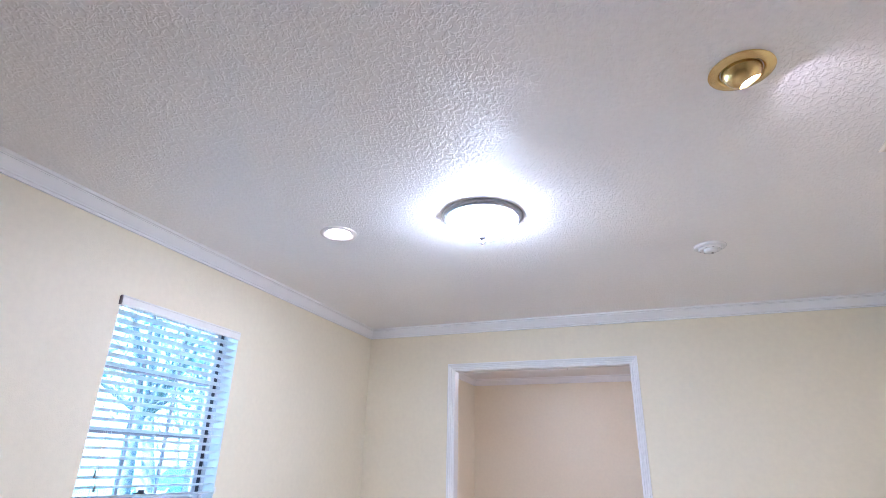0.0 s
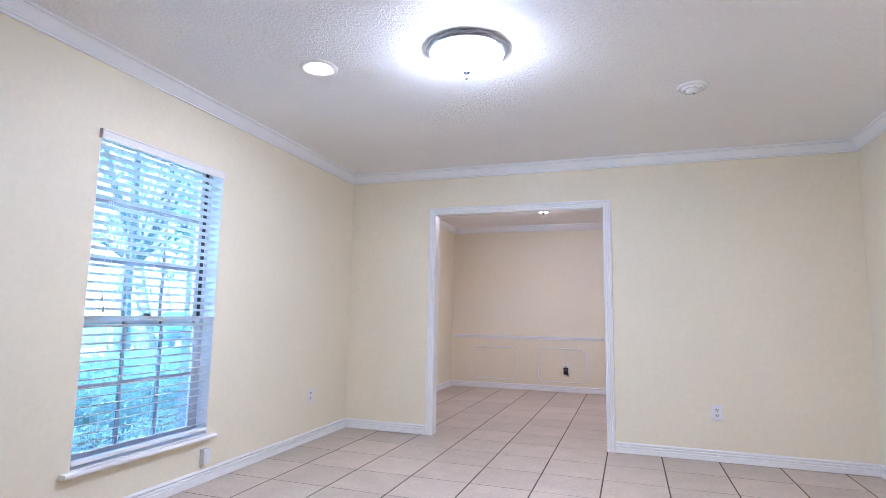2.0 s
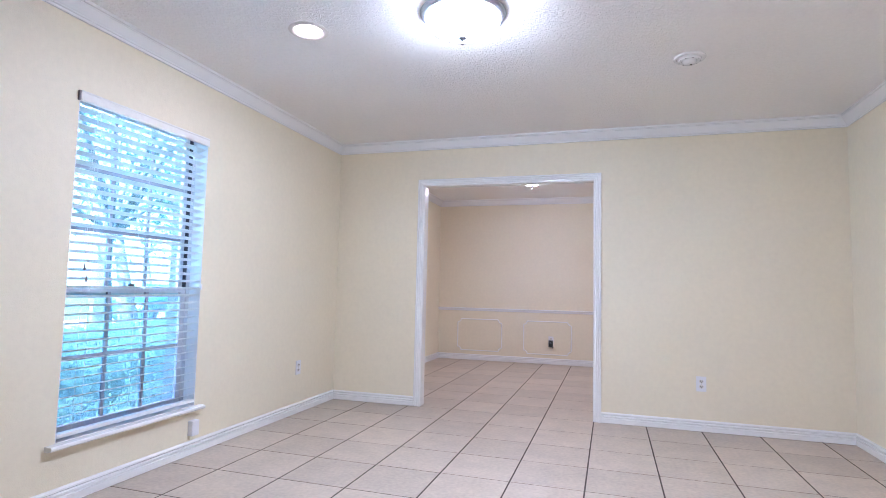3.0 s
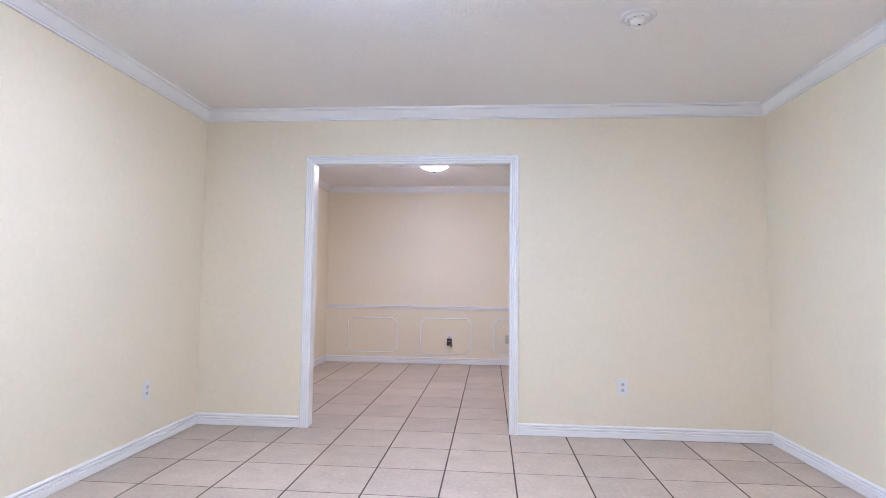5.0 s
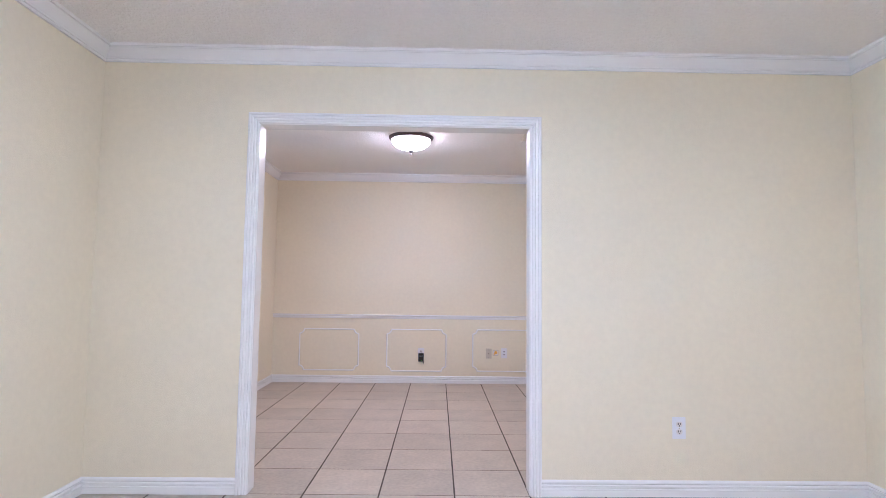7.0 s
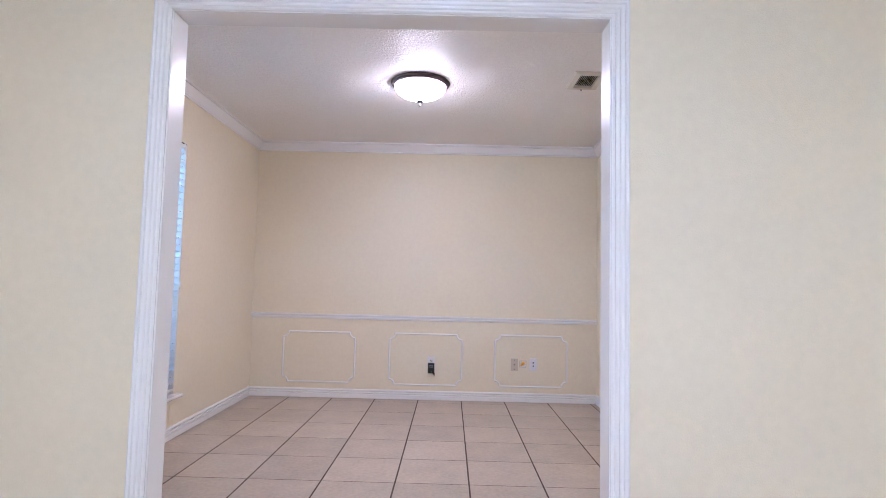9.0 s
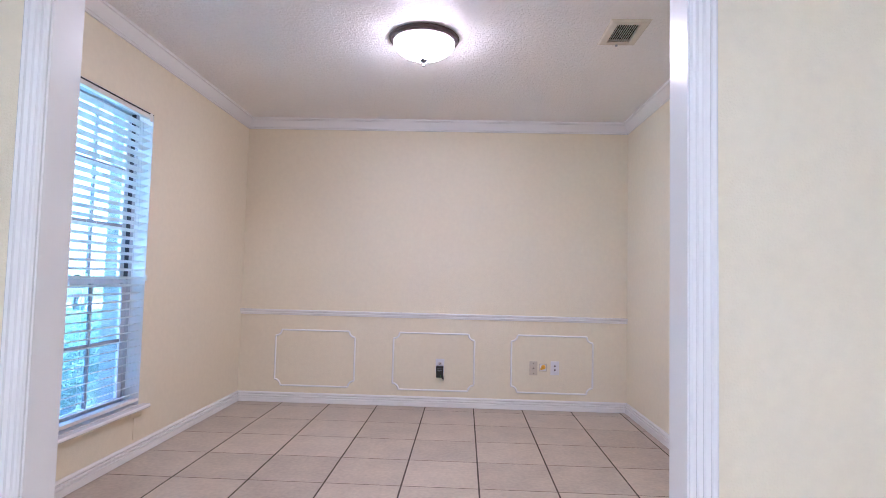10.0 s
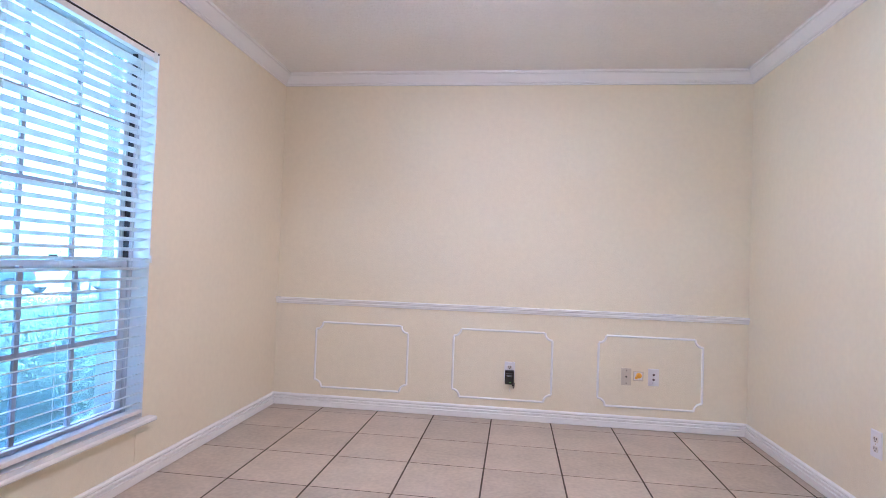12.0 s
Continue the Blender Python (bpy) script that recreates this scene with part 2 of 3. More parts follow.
# the cased opening
frame_1 = thing("door_1", pose(0, 0, 0), "white painted cased opening between two rooms", "doorway", **S)
CASING = [(0, 0), (0, 0.010), (0.005, 0.014), (0.011, 0.014), (0.014, 0.009), (0.018, 0.014), (0.026, 0.015), (0.029, 0.010), (0.033, 0.015), (0.042, 0.017), (0.045, 0.012), (0.048, 0.018), (0.055, 0.019), (0.060, 0.015), (0.060, 0)]
opening = [(DOOR[0], 0.0005), (DOOR[0], DOOR[3]), (DOOR[1], DOOR[3]), (DOOR[1], 0.0005)]
part("casing", moulding(opening, CASING, lambda u, v, h: (u, MID - h, v)), TRIM, frame_1)
part("side_jamb", one_box(DOOR[0] - 0.012, DOOR[0] + 0.004, MID - 0.004, MID_2 + 0.002, 0.0005, DOOR[3], bevel=0.0015), TRIM, frame_1)
part("side_jamb", one_box(DOOR[1] - 0.004, DOOR[1] + 0.012, MID - 0.004, MID_2 + 0.002, 0.0005, DOOR[3], bevel=0.0015), TRIM, frame_1)
part("head_jamb", one_box(DOOR[0] + 0.004, DOOR[1] - 0.004, MID - 0.004, MID_2 + 0.002, DOOR[3] - 0.004, DOOR[3] + 0.012, bevel=0.0015), TRIM, frame_1)

# ---- ceiling fittings ----
def dome_lamp(x, y, radius, metal, glow, label):
    lamp = thing("ceiling_lamp", pose(x, y, TOP), label, "ceiling lamp")
    k = radius / 0.2
    part("ring", lathe([(0, -0.001), (0.196 * k, -0.001), (0.200 * k, -0.005), (0.197 * k, -0.011), (0.190 * k, -0.014), (0.189 * k, -0.022), (0.184 * k, -0.029), (0.177 * k, -0.030), (0.174 * k, -0.012), (0, -0.012)], 64), metal, lamp, smooth=True)
    part("glass_bowl", lathe([(0.1735 * k, -0.022), (0.1735 * k, -0.034), (0.168 * k, -0.049), (0.153 * k, -0.067), (0.124 * k, -0.087), (0.084 * k, -0.102), (0.039 * k, -0.111), (0, -0.113)], 64), glow, lamp, "frosted glass bowl, lit", smooth=True)
    part("finial", lathe([(0, -0.1125), (0.014, -0.113), (0.021, -0.120), (0.021, -0.128), (0.012, -0.136), (0.007, -0.142), (0.009, -0.150), (0.007, -0.159), (0, -0.163)], 24), FINIAL, lamp, "dark metal finial", smooth=True)
    return lamp


dome_lamp(-0.636, 3.115, 0.215, NICKEL, BOWL_COOL, "round brushed nickel ceiling lamp with lit frosted bowl")
dome_lamp(-0.797, 7.03, 0.198, BRONZE, BOWL_WARM, "round dark metal ceiling lamp with lit frosted bowl")

can = thing("recessed_light", pose(-1.484, 3.082, TOP), "white recessed ceiling light, switched on", "recessed light")
part("trim_ring", lathe([(0.104, -0.0005), (0.105, -0.004), (0.098, -0.009), (0.086, -0.010), (0.080, -0.008), (0.070, -0.004), (0.068, -0.0005)], 48), IVORY, can, smooth=True)
part("bulb", lathe([(0.0675, -0.0008), (0.060, -0.0026), (0.040, -0.0040), (0, -0.0046)], 40), BULB_CAN, can, "glowing reflector bulb", smooth=True)

eye = thing("eyeball_spotlight", pose(0.493, 2.315, TOP), "polished brass eyeball spotlight turned towards a wall", "spotlight")
part("trim_ring", lathe([(0.100, -0.0005), (0.101, -0.003), (0.094, -0.008), (0.072, -0.011), (0.066, -0.006), (0.066, -0.0005)], 56), BRASS, eye, smooth=True)
tilt = pose(0, 0, 0.004, 0, -27, 30)
ball = lathe([(0.062 * math.cos(radians(a)), 0.062 * math.sin(radians(a))) for a in range(35, -57, -7)] + [(0.033, -0.048), (0.0315, -0.030)], 48)
bmesh.ops.transform(ball, matrix=tilt, verts=ball.verts)
part("eyeball", ball, BRASS, eye, "brass ball housing", smooth=True)
bulb = lathe([(0.0318, -0.034), (0.029, -0.038), (0.018, -0.042), (0, -0.043)], 32)
bmesh.ops.transform(bulb, matrix=tilt, verts=bulb.verts)
part("bulb", bulb, BULB_SPOT, eye, "glowing spot bulb", smooth=True)

det = thing("smoke_detector", pose(0.508, 3.922, TOP), "small round white smoke detector on the ceiling", "smoke detector")
part("base_disc", lathe([(0.088, -0.0005), (0.088, -0.006), (0.084, -0.011), (0.071, -0.012), (0.068, -0.007), (0, -0.007)], 48), TRIM, det, smooth=True)
part("cover", lathe([(0.063, -0.007), (0.062, -0.019), (0.056, -0.024), (0.045, -0.024), (0.042, -0.019), (0.038, -0.019), (0.036, -0.032), (0.029, -0.039), (0.016, -0.042), (0, -0.042)], 40), TRIM, det, smooth=True)
# no slots are cut: dark solid bars carry their shade
for k in range(9):
    a = k * 0.7
    slot = one_box(-0.004, 0.004, -0.0008, 0.0008, -0.0250, -0.0236)
    bmesh.ops.transform(slot, matrix=pose(0.056 * math.cos(a), 0.056 * math.sin(a), 0, 0, 0, math.degrees(a) + 90), verts=slot.verts)
    part("slot", slot, DARK, det)
dot = lathe([(0, -0.040), (0.006, -0.040), (0.006, -0.0445), (0, -0.045)], 14)
bmesh.ops.translate(dot, vec=(0.008, 0, 0), verts=dot.verts)
part("test_button", dot, DARK, det)


def vent(x0, x1, y0, y1):
    v = thing("ceiling_vent", pose(0, 0, 0), "cream painted metal ceiling vent with louvres over a dark sheet", "vent", "ceiling vents")
    VP = [(0, -0.0005), (0, -0.003), (0.010, -0.010), (0.040, -0.013), (0.046, -0.008), (0.046, -0.0005)]
    part("vent_frame", moulding([(x0, y0), (x1, y0), (x1, y1), (x0, y1)], VP, level(TOP), True), VENT, v)
    # the ceiling is solid above: a dark sheet imitates the shaded duct
    part("duct_shade", one_box(x0 + 0.046, x1 - 0.046, y0 + 0.046, y1 - 0.046, TOP - 0.0025, TOP - 0.0005), DARK, v, "dark sheet imitating the shade inside the duct")
    count = 10
    for i in range(count):
        cx = x0 + 0.046 + (i + 0.5) * (x1 - x0 - 0.092) / count
        s = one_box(-0.0007, 0.0007, y0 + 0.046, y1 - 0.070, -0.0035, 0.0035)
        bmesh.ops.transform(s, matrix=pose(cx, 0, TOP - 0.0075, 0, 12), verts=s.verts)
        part("louvre", s, VENT, v)
    part("crosspiece", one_box(x0 + 0.046, x1 - 0.046, y1 - 0.070, y1 - 0.064, TOP - 0.010, TOP - 0.003), VENT, v)
    lever = one_box((x0 + x1) / 2 - 0.006, (x0 + x1) / 2 + 0.006, y1 - 0.022, y1 - 0.012, TOP - 0.020, TOP - 0.011, bevel=0.001)
    part("lever", lever, NICKEL, v)


vent(0.181, 0.389, 6.778, 7.077)
vent(1.070, 1.278, 2.735, 3.033)
# ---- windows and blinds ----
ALU = material("pale grey window aluminium", (0.60, 0.59, 0.60), 0.4, dark=0.92)
MUNTIN = material("grey glazing bar", (0.36, 0.35, 0.37), 0.5)
TRACK = material("dark window track", (0.05, 0.05, 0.055), 0.6)
GLASS = material("window glass", (1, 1, 1), 0.0, dark=1, light=1, transmit=1.0)
GLASS.node_tree.nodes["Principled BSDF"].inputs["IOR"].default_value = 1.45
for link in list(GLASS.node_tree.links):
    if link.to_socket.name in ("Roughness", "Base Color"):
        GLASS.node_tree.links.remove(link)
GLASS.node_tree.nodes["Principled BSDF"].inputs["Base Color"].default_value = (0.68, 0.94, 1.0, 1)
SLAT = material("white blind slat", (0.86, 0.84, 0.78), 0.38, dark=0.96, light=1.02)
CORD = material("white cord", (0.75, 0.74, 0.72), 0.8)
CREAM = material("cream bottom rail", (0.80, 0.745, 0.67), 0.45)
WOOD = material("dull brown tassel", (0.20, 0.16, 0.15), 0.5)
SCREEN = material("grey insect screen mesh", (0.60, 0.61, 0.63), 0.8)
n, l = SCREEN.node_tree.nodes, SCREEN.node_tree.links
clear, veil = n.new("ShaderNodeBsdfTransparent"), n.new("ShaderNodeMixShader")
veil.inputs[0].default_value = 0.28
l.new(clear.outputs[0], veil.inputs[1])
l.new(n["Principled BSDF"].outputs[0], veil.inputs[2])
l.new(veil.outputs[0], n["Material Output"].inputs["Surface"])
BRICK = material("weathered tan brick", (0.23, 0.19, 0.165), 0.8, dark=0.75, light=1.1, scale=9, bump=0.5, bump_scale=40)


def window(name, o, label):
    y0, y1, z0, z1 = o
    w = thing(name, pose(0, 0, 0), label, "window", kind="structure")
    xo, xi, mid = WEST - 0.14, WEST - 0.085, 1.005
    for a, b, c, d in ((y0, y0 + 0.030, z0, z1), (y1 - 0.030, y1, z0, z1), (y0 + 0.030, y1 - 0.030, z0, z0 + 0.022), (y0 + 0.030, y1 - 0.030, z1 - 0.012, z1)):
        part("frame_member", one_box(xo + 0.001, xi, a + 0.001, b - 0.001, c + 0.001, d - 0.001, bevel=0.002), ALU, w)
    for a in (y0 + 0.031, y1 - 0.040):
        part("side_track", one_box(xo + 0.030, xi - 0.004, a, a + 0.009, mid + 0.02, z1 - 0.013), TRACK, w, "dark sliding track")
    for sash, lo, hi, x, rows in (("upper_sash", mid - 0.020, z1 - 0.013, xo + 0.006, 3), ("lower_sash", z0 + 0.023, mid + 0.022, xo + 0.028, 2)):
        a0, a1 = y0 + 0.032, y1 - 0.032
        bm = bmesh.new()
        t = 0.036
        tt, tb = (0.014, 0.022) if rows == 3 else (0.024, 0.026)
        box(bm, x, x + 0.020, a0, a0 + t, lo, hi)
        box(bm, x, x + 0.020, a1 - t, a1, lo, hi)
        box(bm, x, x + 0.020, a0 + t, a1 - t, lo, lo + tb)
        box(bm, x, x + 0.020, a0 + t, a1 - t, hi - tt, hi)
        s = part(sash, bm, ALU, w, "pale grey aluminium sash")
        ya, za = a0 + t, lo + tb
        dw, dh = (a1 - a0 - 2 * t) / 3, (hi - lo - tb - tt) / rows
        for i in (1, 2):
            part("muntin", one_box(x + 0.002, x + 0.018, ya + i * dw - 0.009, ya + i * dw + 0.009, za, hi - tt), MUNTIN, s)
        for j in range(1, rows):
            part("muntin", one_box(x + 0.003, x + 0.017, ya, a1 - t, za + j * dh - 0.009, za + j * dh + 0.009), MUNTIN, s)
        for i in range(3):
            for j in range(rows):
                g = part("pane", one_box(x + 0.008, x + 0.011, ya + i * dw + 0.009, ya + (i + 1) * dw - 0.009, za + j * dh + 0.009, za + (j + 1) * dh - 0.009), GLASS, s)
                g.visible_shadow = False
    part("insect_screen", one_box(xo - 0.0026, xo - 0.0020, y0 + 0.022, y1 - 0.022, z0 + 0.005, mid), SCREEN, w, "fine grey insect screen")
    for a, b in ((y0 + 0.0005, y0 + 0.004), (y1 - 0.004, y1 - 0.0005)):
        part("reveal_lining", one_box(xi, WEST - 0.001, a, b, z0 + 0.004, z1 - 0.004), TRIM, w)
    part("reveal_lining", one_box(xi, WEST - 0.001, y0 + 0.004, y1 - 0.004, z1 - 0.004, z1 - 0.0005), TRIM, w)
    lock = one_box(xi - 0.024, xi + 0.004, (y0 + y1) / 2 - 0.030, (y0 + y1) / 2 + 0.030, mid + 0.023, mid + 0.032, bevel=0.003)
    box(lock, xi - 0.016, xi - 0.004, (y0 + y1) / 2 - 0.008, (y0 + y1) / 2 + 0.028, mid + 0.030, mid + 0.044, bevel=0.003)
    part("sash_lock", lock, TRACK, w, "dark sash lock")
    nose = [(0.0, -0.027), (0.022, -0.027), (0.030, -0.022), (0.040, -0.022), (0.046, -0.016), (0.046, -0.007), (0.040, 0.0), (0.0, 0.0)]
    sill = moulding([(y1 + 0.046, 0), (y0 - 0.050, 0)], nose, lambda u, v, h: (WEST - v, u, z0 + h - 0.001))
    box(sill, xi + 0.001, WEST, y0 + 0.0005, y1 - 0.0005, z0 - 0.012, z0 + 0.003)
    part("window_sill", sill, TRIM, w, "white painted projecting sill")
    return w


window("window_1", WINDOW_1, "tall pale grey-framed sash window with divided panes and sill")
window("window_2", WINDOW_2, "tall pale grey-framed sash window of the back room")

SLAT_TILT = 16


def slat_mesh(length):
    """A shallowly crowned slat of 50 mm, room edge to +x."""
    xs = [-0.025, -0.0235, -0.012, 0, 0.012, 0.0235, 0.025]
    sag = lambda x: 0.0022 * (1 - (x / 0.025) ** 2)
    ring = [(x, sag(x) + (0.0013 if abs(x) < 0.0245 else 0)) for x in xs] + [(x, sag(x) - 0.0013) for x in xs[::-1] if abs(x) < 0.0245]
    bm = bmesh.new()
    a = [bm.verts.new((x, -length / 2, z)) for x, z in ring]
    b = [bm.verts.new((x, length / 2, z)) for x, z in ring]
    for i in range(len(ring)):
        j = (i + 1) % len(ring)
        bm.faces.new((a[i], a[j], b[j], b[i]))
    bm.faces.new(a)
    bm.faces.new(b[::-1])
    bmesh.ops.recalc_face_normals(bm, faces=bm.faces)
    me = bpy.data.meshes.new("slat")
    bm.to_mesh(me)
    bm.free()
    me.materials.append(SLAT)
    return me


def cord(pts, r):
    """A round cord through the points."""
    cu = bpy.data.curves.new("cord", "CURVE")
    cu.dimensions, cu.bevel_depth, cu.bevel_resolution = "3D", r, 1
    sp = cu.splines.new("POLY")
    sp.points.add(len(pts) - 1)
    for p, q in zip(sp.points, pts):
        p.co = (*q, 1)
    return cu


def cord_part(name, pts, r, mat, parent, label=""):
    cu = cord(pts, r)
    tmp = bpy.data.objects.new("tmp", cu)
    me = bpy.data.meshes.new_from_object(tmp)
    bpy.data.objects.remove(tmp)
    me.name = name
    me.materials.clear()
    me.materials.append(mat)
    ob = new(name, me)
    ob.parent = parent
    return tagged(ob, label)


def blind(o, valance, rail_mat, label):
    y0, y1, z0, z1 = o
    cy, length = (y0 + y1) / 2, y1 - y0 - 0.012
    b = thing("window_blind", pose(0, 0, 0), label, "blind", "window blinds")
    cx = WEST - 0.028
    part("headrail", one_box(cx - 0.006, cx + 0.026, y0 + 0.005, y1 - 0.005, z1 - 0.036, z1 - 0.010, bevel=0.003), SLAT, b)
    if valance:
        VAL = [(0, 0), (0.010, 0), (0.012, 0.006), (0.010, 0.012), (0.010, 0.040), (0.013, 0.046), (0.010, 0.052), (0, 0.052)]
        part("valance", moulding([(y1 - 0.001, 0), (y0 + 0.001, 0)], VAL, lambda u, v, h: (cx + 0.030 - v, u, z1 - 0.054 + h)), SLAT, b, "white moulded valance strip")
        part("end_cap", one_box(cx + 0.004, cx + 0.040, y0 - 0.010, y0 - 0.001, z1 - 0.054, z1 - 0.004, bevel=0.002), WOOD, b, "brown end bracket")
    else:
        for y in (y0 + 0.03, y1 - 0.03):
            part("bracket", one_box(cx + 0.024, cx + 0.031, y - 0.012, y + 0.012, z1 - 0.052, z1 - 0.004, bevel=0.001), SLAT, b)
        # no gap is left open here; a dark strip paints its shade
        part("gap_shade", one_box(cx - 0.006, cx + 0.030, y0 + 0.005, y1 - 0.005, z1 - 0.0095, z1 - 0.0045), DARK, b, "dark strip imitating the shade over the headrail")
    n, me = 36, slat_mesh(length)
    pitch = (z1 - 0.082 - z0 - 0.066) / (n - 1)
    for i in range(n):
        s = new("slat", me)
        s.parent = b
        s.matrix_local = pose(cx, cy, z1 - 0.082 - i * pitch, random.uniform(-0.12, 0.12), -SLAT_TILT + random.uniform(-1.2, 1.2), 0)
    low = z1 - 0.082 - (n - 1) * pitch
    rail = one_box(-0.026, 0.026, -length / 2, length / 2, -0.009, 0.009, bevel=0.003)
    bmesh.ops.transform(rail, matrix=pose(cx + 0.004, cy, low - 0.037, 0.2, -4), verts=rail.verts)
    part("bottom_rail", rail, rail_mat, b, "bottom rail of the blind")
    rb = one_box(-0.0262, 0.0262, -0.0007, 0.0007, -0.0008, 0.0004)
    rung = bpy.data.meshes.new("ladder_rung")
    rb.to_mesh(rung)
    rb.free()
    rung.materials.append(CORD)
    for f in (0.14, 0.5, 0.86):
        y = y0 + f * (y1 - y0)
        for dx in (-0.0262, 0.0262):
            cord_part("ladder_cord", [(cx + dx, y, z1 - 0.046), (cx + dx, y, low - 0.034)], 0.0009, CORD, b)
        for i in range(n):
            r = new("ladder_rung", rung)
            r.parent = b
            r.location = (cx, y - 0.0054, z1 - 0.0855 - i * pitch)
    for k, (dy, z) in enumerate(((0.085, 1.135), (0.098, 1.075))):
        x = cx + 0.033
        cord_part("lift_cord", [(x, y0 + dy, z1 - 0.05), (x + 0.001, y0 + dy + 0.002, 1.6), (x, y0 + dy, z)], 0.0011, CORD, b)
        t = lathe([(0, 0.012), (0.0028, 0.012), (0.0034, 0.0), (0.0056, -0.013), (0.0062, -0.019), (0.004, -0.022), (0, -0.022)], 14)
        bmesh.ops.translate(t, vec=(x, y0 + dy, z), verts=t.verts)
        part("tassel", t, WOOD, b, "turned wooden tassel", smooth=True)
    wand = [(cx + 0.033, y1 - 0.11, z1 - 0.05), (cx + 0.034, y1 - 0.11, 1.3)]
    cord_part("tilt_cord", wand, 0.0011, CORD, b)
    clip = one_box(cx + 0.010, cx + 0.040, y1 - 0.010, y1 - 0.0015, 1.020, 1.034, bevel=0.002)
    box(clip, cx + 0.028, cx + 0.042, y1 - 0.012, y1 - 0.0015, 1.020, 1.055, bevel=0.002)
    part("cord_cleat", clip, SLAT, b)
    return b


blind(WINDOW_1, True, SLAT, "white slatted blind with valance, slats open, lowered")
blind(WINDOW_2, False, CREAM, "white slatted blind, slats open, cream bottom rail")


# ---- wall plates ----
def plate_mesh(w, h, t=0.005):
    bm = one_box(-w / 2, w / 2, -t, 0, -h / 2, h / 2)
    front = [e for e in bm.edges if all(v.co.y < -t / 2 for v in e.verts)]
    bmesh.ops.bevel(bm, geom=front, offset=0.003, segments=2, affect="EDGES")
    return bm


def outlet(m, group="wall outlets", label="white duplex wall outlet low on the wall"):
    """A duplex outlet; it faces -y of its pose."""
    o = thing("wall_outlet", m, label, "outlet", group)
    part("cover_plate", plate_mesh(0.072, 0.116), PLATE, o)
    for z in (0.020, -0.020):
        bm = lathe([(0, 0.0068), (0.0165, 0.0068), (0.0172, 0.006), (0.0172, 0.0045)], 24)
        bmesh.ops.transform(bm, matrix=pose(0, 0, z, 90), verts=bm.verts)
        for v in bm.verts:
            v.co.z = max(min(v.co.z, z + 0.0135), z - 0.0135)
        r = part("receptacle", bm, IVORY, o)
        # slots and earth hole are raised solids, their shade given as dark colour
        for sx, hh in ((-0.0065, 0.0052), (0.0065, 0.0044)):
            part("slot", one_box(sx - 0.0023, sx + 0.0023, -0.0074, -0.0062, z + 0.003 - hh, z + 0.003 + hh), DARK, r)
        pin = lathe([(0, 0.0074), (0.0034, 0.0074), (0.0034, 0.006)], 12)
        bmesh.ops.transform(pin, matrix=pose(0, 0, z - 0.0075, 90), verts=pin.verts)
        part("earth_hole", pin, DARK, r)
    screw = lathe([(0, 0.0062), (0.003, 0.006), (0.0034, 0.0045)], 14)
    bmesh.ops.transform(screw, matrix=pose(0, 0, 0, 90), verts=screw.verts)
    part("screw", screw, ALMOND, o)
    return o


first = outlet(pose(0.756, MID, 0.362))
copy_thing(first, pose(WEST, 4.663, 0.374, 0, 0, 90))
copy_thing(first, pose(EAST_2, 7.374, 0.365, 0, 0, -90))
copy_thing(first, pose(-0.716, NORTH, 0.343))

plug = thing("power_adapter", pose(-0.716, NORTH - 0.008, 0.299), "black plug-in power adapter with a green light", "adapter")
part("body", one_box(-0.031, 0.031, -0.034, 0, -0.048, 0.048, bevel=0.005), BLACK, plug)
part("led", one_box(0.003, 0.009, -0.0352, -0.033, -0.036, -0.031), GREEN_LED, plug, "small green light")
lines = bmesh.new()
for z, w in ((0.014, 0.020), (0.008, 0.014), (0.026, 0.022)):
    box(lines, -w, w, -0.0346, -0.0335, z - 0.0012, z + 0.0012)
part("print", lines, material("grey print", (0.35, 0.35, 0.36), 0.6), plug, "unreadable grey print lines")
part("strain_relief", lathe([(0, -0.012), (0.006, -0.012), (0.007, 0.0), (0, 0.0)], 12), BLACK, plug).location = (0.026, -0.022, -0.046)
cord_part("cable", [(0.026, -0.022, -0.055), (0.030, -0.020, -0.075), (0.034, -0.014, -0.062), (0.036, -0.012, -0.040)], 0.0022, BLACK, plug)
cord_part("loose_wire", [(0.004, -0.010, -0.048), (0.006, -0.006, -0.075), (0.002, -0.004, -0.098), (0.010, -0.003, -0.104)], 0.0011, CORD, plug, "thin pale wire end")

phone = thing("phone_jack_plate", pose(0.066, NORTH, 0.346), "almond wall plate with a small dark jack", "wall plate")
part("cover_plate", plate_mesh(0.066, 0.114), ALMOND, phone)
for name, z, r in (("jack", 0.0, 0.0060), ("screw", 0.042, 0.0036), ("screw", -0.042, 0.0036)):
    s = lathe([(0, 0.0068), (r, 0.0068), (r, 0.0045)], 14)
    bmesh.ops.transform(s, matrix=pose(0, 0, z, 90), verts=s.verts)
    part(name, s, DARK, phone)

stub = thing("cable_box", pose(0.145, NORTH, 0.352), "open white box with a yellow cable end", "cable box")
part("rim", moulding([(-0.033, -0.030), (0.033, -0.030), (0.033, 0.034), (-0.033, 0.034)], [(0, 0), (0.0, 0.003), (0.006, 0.003), (0.006, 0)], lambda u, v, h: (u, -h, v), True), ALMOND, stub)
part("back_plate", one_box(-0.028, 0.028, -0.0015, 0, -0.026, 0.030), PLATE, stub)
cap = lathe([(0, 0.0), (0.017, 0.0), (0.019, 0.014), (0.014, 0.026), (0.006, 0.030), (0, 0.031)], 16)
bmesh.ops.transform(cap, matrix=pose(0.002, 0, 0.006, 80, 12, 0), verts=cap.verts)
part("connector", cap, YELLOW, stub, "yellow plastic connector", smooth=True)
